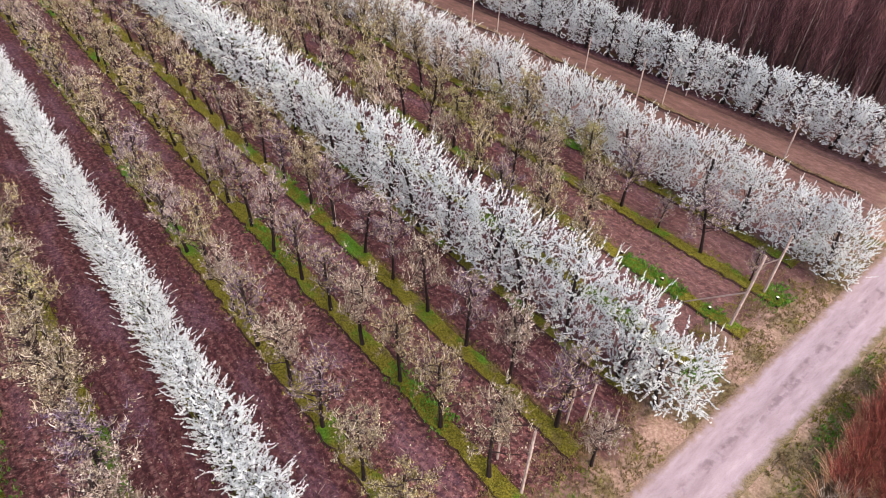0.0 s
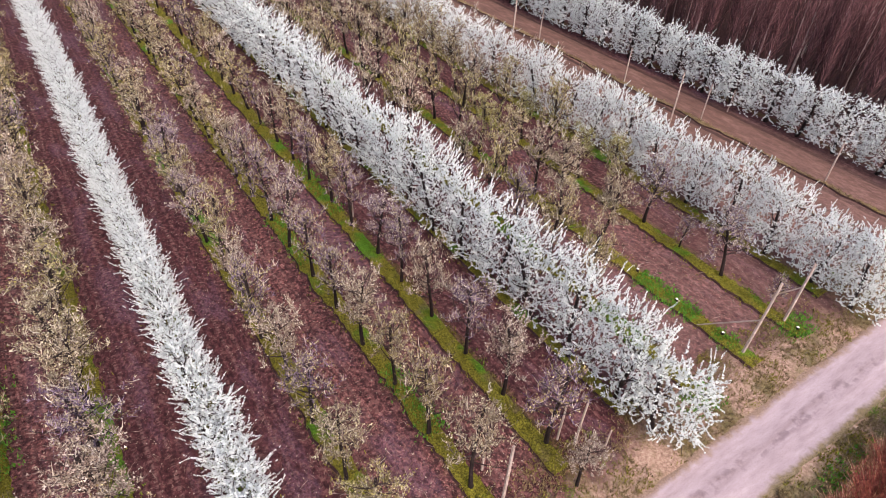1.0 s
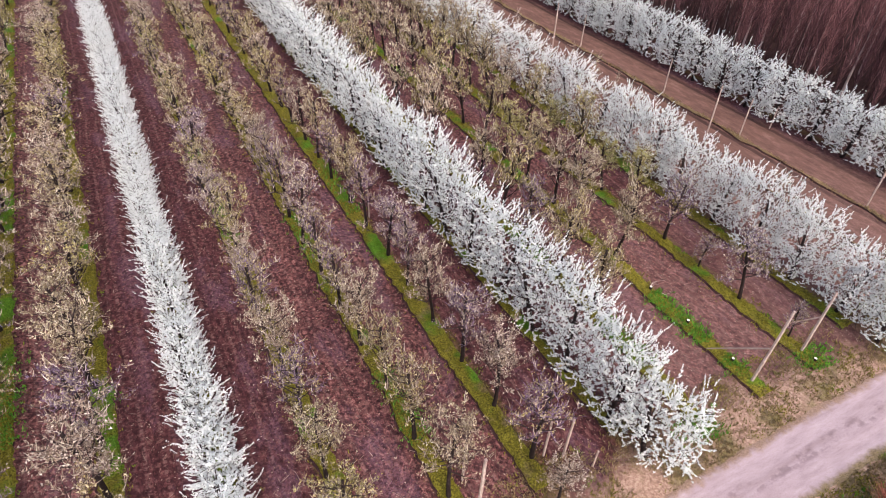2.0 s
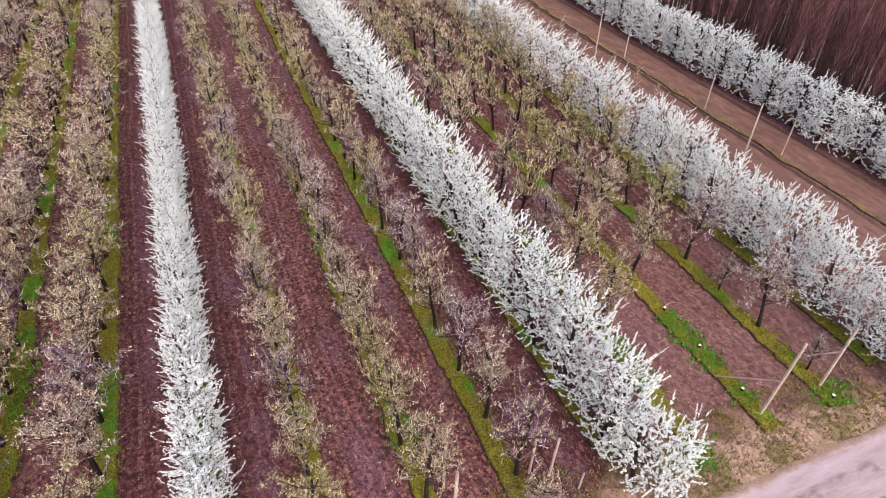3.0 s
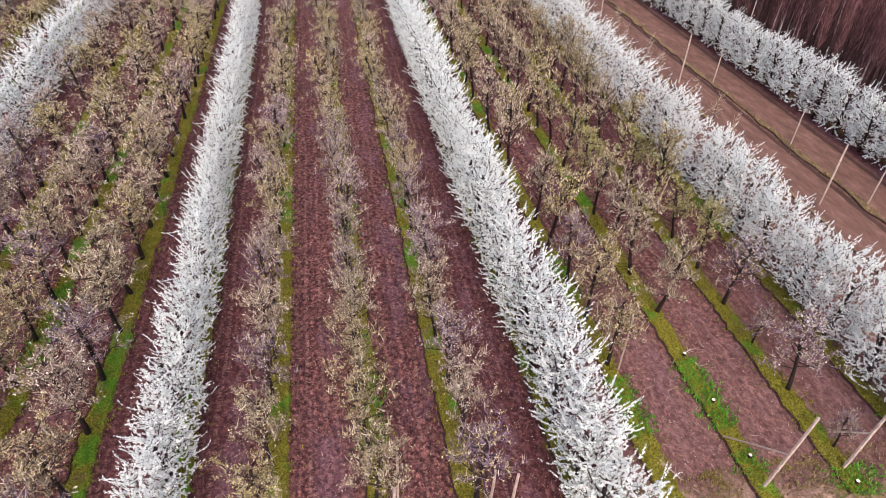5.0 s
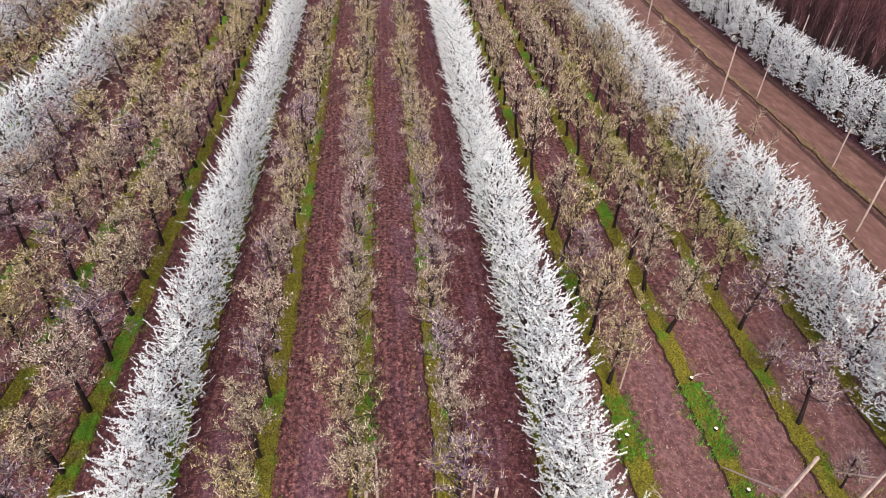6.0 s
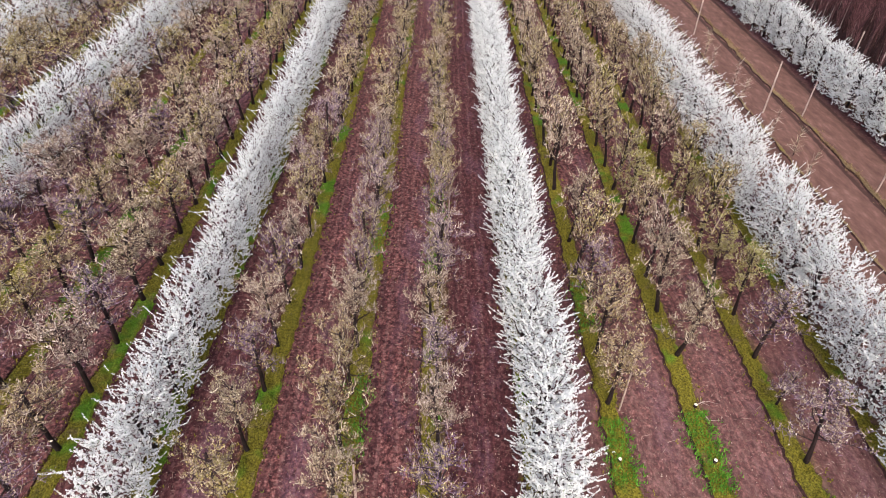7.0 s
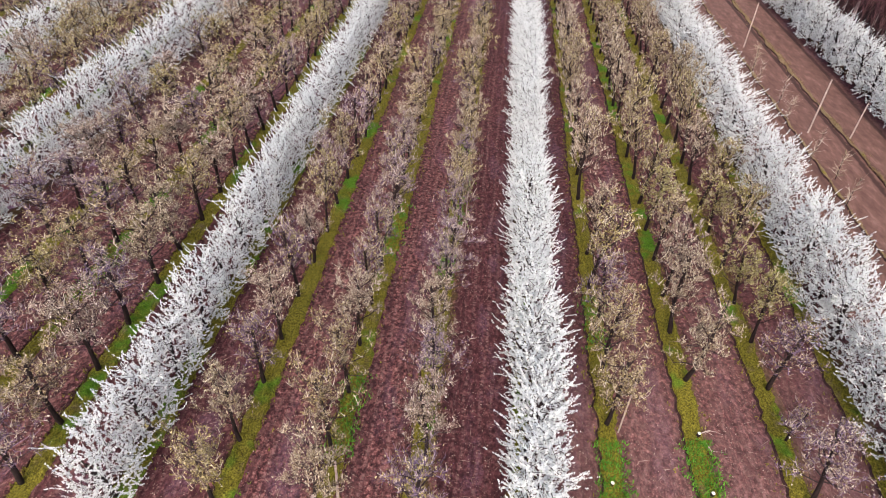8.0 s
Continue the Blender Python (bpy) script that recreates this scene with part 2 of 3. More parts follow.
BUD = tint_material("opening_buds", [(0.0, (0.11, 0.085, 0.022)), (0.4, (0.34, 0.28, 0.08)), (0.75, (0.55, 0.47, 0.18)), (1.0, (0.84, 0.76, 0.48))],
                    [(0.0, (0.14, 0.085, 0.05)), (0.5, (0.4, 0.285, 0.18)), (1.0, (0.78, 0.64, 0.48))], 0.25)
PETAL = tint_material("white_blossom", [(0.0, (0.55, 0.58, 0.56)), (0.12, (0.72, 0.74, 0.73)), (0.3, (0.84, 0.84, 0.84)), (1.0, (0.9, 0.9, 0.89))], None, 0.38)
PINK_BUD = tint_material("pinkish_buds", [(0.0, (0.17, 0.1, 0.085)), (0.4, (0.4, 0.28, 0.235)), (0.75, (0.62, 0.49, 0.43)), (1.0, (0.86, 0.77, 0.71))],
                         [(0.0, (0.1, 0.09, 0.025)), (0.5, (0.34, 0.29, 0.1)), (1.0, (0.66, 0.6, 0.34))], 0.2)
CREAM_BUD = tint_material("cream_buds", [(0.0, (0.17, 0.14, 0.03)), (0.5, (0.36, 0.32, 0.1)), (1.0, (0.6, 0.56, 0.32))], None, 0.25)
YOUNG_LEAF = tint_material("young_leaf", [(0.0, (0.16, 0.2, 0.14)), (1.0, (0.4, 0.44, 0.36))], None, 0.3)
POST = bark_material("weathered_post", (0.22, 0.15, 0.13), (0.5, 0.39, 0.35), 14)
CUT_WOOD = bark_material("fresh_cut_wood", (0.62, 0.55, 0.45), (0.85, 0.8, 0.72), 30)
RED_STEM = tint_material("red_stems", [(0.0, (0.1, 0.022, 0.018)), (0.6, (0.24, 0.054, 0.042)), (1.0, (0.42, 0.14, 0.09))], None, 0.0)
STRAW = tint_material("dry_straw", [(0.0, (0.22, 0.09, 0.05)), (0.6, (0.42, 0.23, 0.13)), (1.0, (0.7, 0.48, 0.32))], None, 0.15)
WOOD_BARK = bark_material("wood_bark", (0.035, 0.017, 0.019), (0.12, 0.06, 0.06))
PALE_BARK = bark_material("pale_wood_bark", (0.22, 0.14, 0.14), (0.55, 0.42, 0.4))
WOOD_TWIG = tint_material("wood_twigs", [(0.0, (0.05, 0.02, 0.025)), (0.6, (0.15, 0.062, 0.07)), (1.0, (0.32, 0.16, 0.165))], None, 0.0, 0.9)
LITTER = tint_material("dry_litter", [(0.0, (0.1, 0.05, 0.04)), (0.6, (0.22, 0.14, 0.115)), (1.0, (0.45, 0.34, 0.28))], None, 0.1)


# ---- mesh helpers ----
class Shape:
    """Collects points and faces for one mesh."""

    def __init__(self):
        self.v, self.f, self.m = [], [], []

    def face(self, pts, slot=0):
        i = len(self.v)
        self.v.extend(tuple(p) for p in pts)
        self.f.append(tuple(range(i, i + len(pts))))
        self.m.append(slot)

    def tube(self, path, radii, sides=5, cap=True, slot=0, uneven=0.0, rng=random):
        start = len(self.v)
        n = len(path)
        for k, (p, r) in enumerate(zip(path, radii)):
            d = (path[min(k + 1, n - 1)] - path[max(k - 1, 0)]).normalized()
            a = d.orthogonal().normalized() if abs(d.z) < 0.95 else d.cross(Vector((1, 0, 0))).normalized()
            b = d.cross(a)
            for s in range(sides):
                w = 2 * math.pi * s / sides
                q = r * (1 + uneven * rng.uniform(-1, 1))
                self.v.append(tuple(p + a * (q * math.cos(w)) + b * (q * math.sin(w))))
        for k in range(n - 1):
            for s in range(sides):
                t = (s + 1) % sides
                self.f.append((start + k * sides + s, start + k * sides + t, start + (k + 1) * sides + t, start + (k + 1) * sides + s))
                self.m.append(slot)
        if cap and sides > 2:
            self.f.append(tuple(start + (n - 1) * sides + s for s in range(sides)))
            self.f.append(tuple(start + s for s in reversed(range(sides))))
            self.m += [slot, slot]

    def spike(self, path, radius, slot=0):
        """A three-sided twig that tapers to a point."""
        start, n = len(self.v), len(path)
        for k in range(n - 1):
            d = (path[k + 1] - path[k]).normalized()
            a = d.orthogonal().normalized()
            b = d.cross(a)
            r = radius * (1 - 0.6 * k / n)
            for w in (0.3, 2.394, 4.489):
                self.v.append(tuple(path[k] + a * (r * math.cos(w)) + b * (r * math.sin(w))))
        self.v.append(tuple(path[-1]))
        for k in range(n - 1):
            for j in range(3):
                i0, i1 = start + 3 * k + j, start + 3 * k + (j + 1) % 3
                self.f.append((i0, i1, start + 3 * n - 3) if k == n - 2 else (i0, i1, i1 + 3, i0 + 3))
                self.m.append(slot)

    def chip(self, p, d, n, length, width, slot=0):
        """A small three-cornered piece."""
        side = d.cross(n).normalized() * width
        self.face((p - side, p + side, p + d * length), slot)

    def leaf(self, p, d, n, length, width, slot=0):
        """A small kite-shaped piece from p along d."""
        side = d.cross(n).normalized() * width
        self.face((p, p + d * (0.5 * length) + side, p + d * length, p + d * (0.5 * length) - side), slot)

    def mesh(self, name, *mats, smooth=False):
        me = bpy.data.meshes.new(name)
        me.from_pydata(self.v, [], self.f)
        for m in mats:
            me.materials.append(m)
        if len(mats) > 1:
            me.polygons.foreach_set("material_index", self.m)
        if smooth:
            me.polygons.foreach_set("use_smooth", [True] * len(self.f))
        me.update()
        return me


def part(name, me, parent, label=""):
    ob = new(name, me)
    ob.parent = parent
    return tagged(ob, label)


def any_way(rng, up=0.0):
    v = Vector((rng.gauss(0, 1), rng.gauss(0, 1), rng.gauss(0, 1) + up))
    return v.normalized() if v.length > 1e-4 else Vector((0, 0, 1))


def bent(rng, start, way, length, steps, wander=0.15, rise=0.0):
    """A wandering path of points."""
    pts, p, d, step = [start.copy()], start.copy(), way.normalized(), length / steps
    for _ in range(steps):
        d = (d + any_way(rng) * wander + Vector((0, 0, rise))).normalized()
        p = p + d * step
        pts.append(p.copy())
    return pts


# ---- ground, road ----
def grid_steps(low, high, step, far):
    inner = [low + step * i for i in range(int(round((high - low) / step)) + 1)]
    return [-far, -far * 0.4, low - 120, low - 40, low - 12] + inner + [high + 12, high + 40, high + 120, far * 0.4, far]


def strip_middle(k):
    """Where the grassed strip of row k lies across the row."""
    return 4 * k + {0: 0.2, 1: 0.2, 2: 0.2, 3: -0.2, 5: 0.0, 6: -0.12, 7: -0.25, 8: -0.4}.get(k, 0.15)


def tree_y(k, n):
    """Where tree n of row k stands along its row."""
    return 10.02 + 0.025 * (7 - k) + 3.04 * n


def ground_height(x, y):
    z = 0.05 * noise.noise(Vector((x * 0.12, y * 0.12, 3))) + 0.025 * noise.noise(Vector((x * 0.9, y * 0.9, 7)))
    if y > 7.5 and x < 34:
        lane = (x + 400) % 4
        for rut in (1.55, 2.95):
            z -= 0.035 * math.exp(-((lane - rut) / 0.22) ** 2)
    if 33 < x < 48:
        z -= 0.10 * math.exp(-((x - 42.05) / 0.3) ** 2) + 0.06 * math.exp(-((x - 38.1) / 0.3) ** 2)
        z -= 0.04 * (math.exp(-((x - 36.2) / 0.4) ** 2) + math.exp(-((x - 44.2) / 0.5) ** 2))
        z -= 0.09 * math.exp(-((x - 45.95) / 0.3) ** 2)
    if abs(y - 4.7) < 3:
        z *= 0.2
    return z


def build_ground():
    xs, ys = grid_steps(-52, 64, 0.4, 2500), grid_steps(-12, 112, 0.8, 2500)
    s = Shape()
    for y in ys:
        for x in xs:
            s.v.append((x, y, ground_height(x, y) if -60 < x < 70 and -20 < y < 120 else 0.0))
    w = len(xs)
    for j in range(len(ys) - 1):
        for i in range(w - 1):
            a = j * w + i
            s.f.append((a, a + 1, a + w + 1, a + w))
    ob = new("ground", s.mesh("ground", GROUND, smooth=True))
    tagged(ob, "reddish-brown tilled orchard soil with dry grass headland", "ground", kind="structure")


def build_road():
    rng = random.Random(5)
    s = Shape()
    n = 14
    for i in range(301):
        x = -60 + 0.6 * i
        for j in range(n + 1):
            u = -1 + 2 * j / n
            y = 1.6 * u + (0.25 * noise.noise(Vector((x * 0.6, u * 3, 1))) + 0.2 * noise.noise(Vector((x * 2.3, u * 5, 2))) if abs(u) == 1 else 0)
            z = 0.05 - 0.045 * u ** 4 - 0.03 * math.exp(-((abs(u) - 0.5) / 0.14) ** 2) + 0.012 * noise.noise(Vector((x, y * 2, 9)))
            z -= 0.03 * max(0, noise.noise(Vector((x * 0.9, 0, 4)))) * math.exp(-(u / 0.2) ** 2)
            s.v.append((x, y, z + (0.0 if abs(u) < 1 else -0.05)))
    for i in range(300):
        for j in range(n):
            a = i * (n + 1) + j
            s.f.append((a, a + n + 1, a + n + 2, a + 1))
    ob = new("road", s.mesh("road", ROAD, smooth=True))
    ob.matrix_basis = pose(20, 4.74, 0.015, 0, 0, 0.35)
    tagged(ob, "pale pinkish dirt farm road with damp hollows", "road", kind="structure")


build_ground()
build_road()


# ---- grass ----
def tuft(s, rng, x, y, z, tall, blades, spread, slot=1):
    for _ in range(blades):
        a = rng.uniform(0, 6.283)
        base = Vector((x + rng.gauss(0, spread), y + rng.gauss(0, spread), z))
        lean = Vector((math.cos(a), math.sin(a), 0))
        h = tall * rng.uniform(0.5, 1.25)
        side = Vector((-lean.y, lean.x, 0)) * rng.uniform(0.015, 0.04)
        tip = base + lean * h * rng.uniform(0.3, 0.9) + Vector((0, 0, h))
        s.face((base - side, base + side, tip), slot)


def grass_strip(k, y0, y1, width=0.42, tall=0.13, density=40, middle=None, turf=None, label="olive and green grass strip along the tree row"):
    rng = random.Random(100 + k)
    s = Shape()
    mid = strip_middle(k) if middle is None else middle
    n, ny = 8, max(2, int((y1 - y0) / 0.35))

    def half(y, side):
        if k >= 20:
            return width * max(0.03, 0.55 + 1.7 * noise.noise(Vector((y * 0.5, k * 7.1, side * 0.7))))
        return width * max(0.2, 1 + 0.28 * noise.noise(Vector((y * 0.4, k * 7.1, side * 2))) + 0.4 * noise.noise(Vector((y * 2.7, k * 3.3, side * 9))))

    for j in range(ny + 1):
        y = y0 + (y1 - y0) * j / ny
        l, r = half(y, -1), half(y, 1)
        for i in range(n + 1):
            u = -1 + 2 * i / n
            x = mid + (l if u < 0 else r) * u
            z = ground_height(x, y) - 0.06 + 0.21 * (1 - abs(u) ** 8) * (0.8 + 0.4 * noise.noise(Vector((x * 3, y * 3, k))))
            s.v.append((x, y, z))
    for j in range(ny):
        for i in range(n):
            a = j * (n + 1) + i
            s.f.append((a, a + 1, a + n + 2, a + n + 1))
            s.m.append(0)
    # the ploughed-off flank of bare soil, its furrow shade put into the dark colour
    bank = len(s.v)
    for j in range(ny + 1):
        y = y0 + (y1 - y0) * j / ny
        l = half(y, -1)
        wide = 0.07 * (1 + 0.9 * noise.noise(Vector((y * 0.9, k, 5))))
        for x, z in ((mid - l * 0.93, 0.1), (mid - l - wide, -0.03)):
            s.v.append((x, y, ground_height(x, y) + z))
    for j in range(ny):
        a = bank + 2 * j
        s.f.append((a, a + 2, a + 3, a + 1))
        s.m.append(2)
    for _ in range(int((y1 - y0) * 2 * width * density)):
        y = rng.uniform(y0, y1)
        u = rng.gauss(0, 0.7)
        x = mid + half(y, 1 if u > 0 else -1) * u
        z = ground_height(x, y) + 0.08 * (1 - min(1, abs(u)) ** 5)
        tuft(s, rng, x, y, z, tall * (1 if y < 60 else 1.4), 4 if y < 45 else 2, 0.05, 1)
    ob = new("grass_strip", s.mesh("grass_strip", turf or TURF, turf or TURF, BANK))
    tagged(ob, label, "grass", "grass strips", "stuff")


WHITE_ROWS = (-11, -7, -4, 0, 4, 8)


def first_tree(k):
    """The number of the first tree of row k that the plan needs."""
    x = 4 * k
    y = 10 if x >= -3 else 10 + (-x - 3) / 0.73 - 9
    return max(0, int((y - 10) / 3.04))


def last_tree(k):
    return 25 if k >= -3 else 25 - int((-3 - k) * 0.8)


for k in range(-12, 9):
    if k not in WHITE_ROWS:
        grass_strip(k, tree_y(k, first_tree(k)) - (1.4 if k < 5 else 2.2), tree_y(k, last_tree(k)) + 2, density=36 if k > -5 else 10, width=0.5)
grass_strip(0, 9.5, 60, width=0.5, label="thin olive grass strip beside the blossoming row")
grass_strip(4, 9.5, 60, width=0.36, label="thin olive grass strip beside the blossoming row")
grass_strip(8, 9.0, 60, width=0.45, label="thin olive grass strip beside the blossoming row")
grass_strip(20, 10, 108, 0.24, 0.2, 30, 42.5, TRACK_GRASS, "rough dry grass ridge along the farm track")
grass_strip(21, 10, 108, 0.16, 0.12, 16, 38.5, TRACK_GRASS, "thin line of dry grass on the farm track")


def green_patch(x, y0, y1, width, count, seed):
    """Lush spring grass in the strips where trees were taken out."""
    rng = random.Random(seed)
    s = Shape()
    for _ in range(count):
        y = rng.uniform(y0, y1)
        px = x + rng.gauss(0, 0.5) * width
        tuft(s, rng, px, y, ground_height(px, y) + 0.07, 0.15, 5, 0.06, 0)
    tagged(new("green_grass", s.mesh("green_grass", LUSH)), "lush bright green spring grass in the strip", "grass", "green grass patches", "stuff")


def verge_grass(name, x0, x1, y0, y1, count, label, seed, turf):
    rng = random.Random(seed)
    s = Shape()
    while len(s.f) < count * 4:
        x, y = rng.uniform(x0, x1), rng.uniform(y0, y1)
        if noise.noise(Vector((x * 0.5, y * 0.5, seed))) + 0.45 < rng.random() * 0.7:
            continue
        # the growth thins out towards its two ends and its far side
        if min(x - x0, x1 - x, 1.6 * (y - y0)) + 1.5 * noise.noise(Vector((x * 0.8, y * 0.8, 9.0))) < 4.0 * rng.random() ** 2 and y0 < 0:
            continue
        tuft(s, rng, x, y, ground_height(x, y) - 0.01, rng.choice((0.08, 0.12, 0.2)), 4, 0.06, 0)
    tagged(new(name, s.mesh(name, turf)), label, "grass", kind="stuff")


for i, (x, y0, y1, w, c) in enumerate(((23.9, 11.6, 15.7, 0.8, 460), (23.9, 9.2, 10.4, 0.6, 100), (20.0, 11.8, 15.2, 0.7, 330), (27.9, 7.6, 9.0, 1.1, 170), (19.7, 7.2, 8.6, 1.2, 180),
                                      (8.3, 13.0, 17.5, 0.65, 260), (-7.7, 20.5, 26.5, 0.75, 300), (8.2, 26.5, 32.0, 0.6, 220), (20.0, 20.5, 24.5, 0.6, 200), (12.0, 30.0, 37.0, 0.6, 240), (21.6, 1.8, 2.7, 1.9, 70))):
    green_patch(x, y0, y1, w, c, 700 + i)
verge_grass("headland_grass", 3, 38, 6.2, 9.8, 6500, "dry tan and green grass on the headland", 31, HEADLAND_GRASS)
verge_grass("roadside_grass", 5, 40, -5.5, 3.25, 20000, "olive and straw-coloured grass beside the road", 32, VERGE_GRASS)


def litter(x0, x1, y0, y1, count, seed):
    """Pale leaves, clods and prunings strewn on the soil."""
    rng = random.Random(seed)
    s = Shape()
    for _ in range(count):
        x = rng.uniform(x0, x1)
        y = y0 + (y1 - y0) * rng.random() ** 1.5
        p = Vector((x, y, ground_height(x, y) + 0.02))
        d = Vector((rng.gauss(0, 1), rng.gauss(0, 1), rng.gauss(0, 0.2))).normalized()
        if rng.random() < 0.12:
            s.leaf(p, d, Vector((0, 0, 1)), rng.uniform(0.2, 0.6), 0.012)
        else:
            q = rng.uniform(0.02, 0.05)
            s.leaf(p, d, any_way(rng, 2), 2 * q, 0.7 * q)
    tagged(new("leaf_litter", s.mesh("leaf_litter", LITTER)), "pale dry leaves and prunings strewn over the soil", "litter", kind="stuff")


litter(-16, 33, 8, 60, 30000, 41)


# ---- orchard trees ----
def trunk_mesh(rng, tall, thick, sides=7, extra=()):
    s = Shape()
    path = bent(rng, Vector((0, 0, -0.08)), Vector((rng.gauss(0, 0.06), rng.gauss(0, 0.1), 1)), tall, 8, 0.07, 0.05)
    radii = [thick * (1.3 if i == 0 else 1.08 if i == 1 else 1 - 0.05 * i) for i in range(9)]
    s.tube(path, radii, sides, uneven=0.12, rng=rng)
    return s, path


def along(path, u):
    u = min(u, 0.999) * (len(path) - 1)
    return path[int(u)].lerp(path[int(u) + 1], u % 1)


def grow_limbs(rng, path, count, low, across, up, lengths, thick, merged):
    """Limbs from the trunk: their paths, and a mesh each (or all in one with the trunk, for far trees)."""
    paths, meshes = [], []
    for i in range(count):
        u = low + (0.97 - low) * i / count
        a = i * 2.4 + rng.uniform(-0.5, 0.5)
        way = Vector((math.cos(a) * across[0], math.sin(a) * across[1], rng.uniform(*up)))
        pts = bent(rng, along(path, u), way, rng.uniform(*lengths) * (1.15 - 0.45 * (u - low)), 4, 0.22, 0.12)
        paths.append(pts)
        s = merged or Shape()
        s.tube(pts, [thick * f for f in (1, 0.86, 0.7, 0.52, 0.3)], 4, cap=False, rng=rng)
        if not merged:
            meshes.append(s.mesh("branch", LIMB_BARK))
    return paths, meshes


def bare_tree_meshes(seed, tall=5.5, shoots=1500, buds=2200, bud=0.05, far=False, bud_material=None, upright=False, mauve=False):
    """A spindle-shaped tree: a dark leader to the top, rising limbs, a haze of fine twigs and opening buds."""
    rng = random.Random(seed)
    trunk, path = trunk_mesh(rng, tall * 0.82, 0.1, 5 if far else 7)
    paths, limbs = grow_limbs(rng, path, 16, 0.34, (0.85, 0.95) if upright else (1.05, 1.15), (0.6, 1.5) if upright else (0.2, 1.05), (0.95, 1.75), 0.032, trunk if far else None)
    twigs, leaves = Shape(), Shape()
    sides = []
    for pts in paths:
        for _ in range(4):
            way = Vector((rng.gauss(0, 0.9), rng.gauss(0, 1.0), rng.uniform(-0.3, 1.1)))
            sides.append(bent(rng, along(pts, rng.uniform(0.2, 0.95)), way, rng.uniform(0.45, 1.0), 2, 0.4, 0.2))
            twigs.spike(sides[-1], 0.014, 2)
    roots = paths + sides * 3 + [path[5:]] * 2
    fine = 0.012 if far else 0.0085
    tips = []
    for _ in range(shoots):
        p = along(rng.choice(roots), 0.25 + 0.75 * rng.random() ** 0.7)
        way = Vector((rng.gauss(0, 0.6), rng.gauss(0, 0.65), rng.uniform(-0.2, 1.4) + (0.7 if upright else 0)))
        q = bent(rng, p, way, rng.choice((0.14, 0.22, 0.32, 0.45)) * rng.uniform(0.8, 1.25), 1, 0.5, 0.15)
        d = q[1] - q[0]
        twigs.chip(q[0], d.normalized(), any_way(rng), d.length, fine * rng.uniform(0.7, 1.5))
        tips.append(q)
    # pale shoots of last year, bending upright
    for _ in range(int(shoots * (0.24 if upright else 0.12 if mauve else 0.2))):
        p = along(rng.choice(roots), 0.4 + 0.6 * rng.random())
        way = Vector((rng.gauss(0, 0.5), rng.gauss(0, 0.5), rng.uniform(0.3, 1.3) + (0.6 if upright else 0)))
        q = bent(rng, p, way, rng.uniform(0.2, 0.55), 1 if far else 2, 0.4, 0.35)
        twigs.spike(q, fine * rng.uniform(1.1, 2.1), 1)
        tips.append(q)
    for _ in range(buds):
        size = bud * rng.uniform(0.6, 1.5)
        leaves.chip(along(rng.choice(tips), rng.random() ** 0.6) + any_way(rng) * 0.04, any_way(rng, 0.5), any_way(rng), size, size * 0.4)
    return [("trunk", trunk.mesh("trunk", BARK, smooth=True))] + [("branch", m) for m in limbs] + [("crown", twigs.mesh("crown", MAUVE_TWIG if mauve else TWIG, PALE_SHOOT, LIMB_BARK)), ("bud_cover", leaves.mesh("bud_cover", bud_material or BUD))]


def blossom_sprig(s, rng, q, length, step, size):
    """A shoot set all along with open flowers: small petals standing off it on all sides, with bare stretches."""
    count = max(3, int(length / step))
    gap = rng.uniform(0.2, 1.6)
    ahead = (q[-1] - q[0]).normalized()
    for i in range(count):
        u = i / (count - 1)
        if abs(u - gap) < 0.08:
            continue
        c = along(q, u)
        for _ in range(3):
            d = (any_way(rng) + ahead * 0.4).normalized()
            long = size * rng.uniform(0.65, 1.3) * (1.1 - 0.4 * u)
            s.chip(c + any_way(rng) * 0.02 - d * 0.25 * long, d, any_way(rng, 0.4), long, long * rng.uniform(0.24, 0.36))


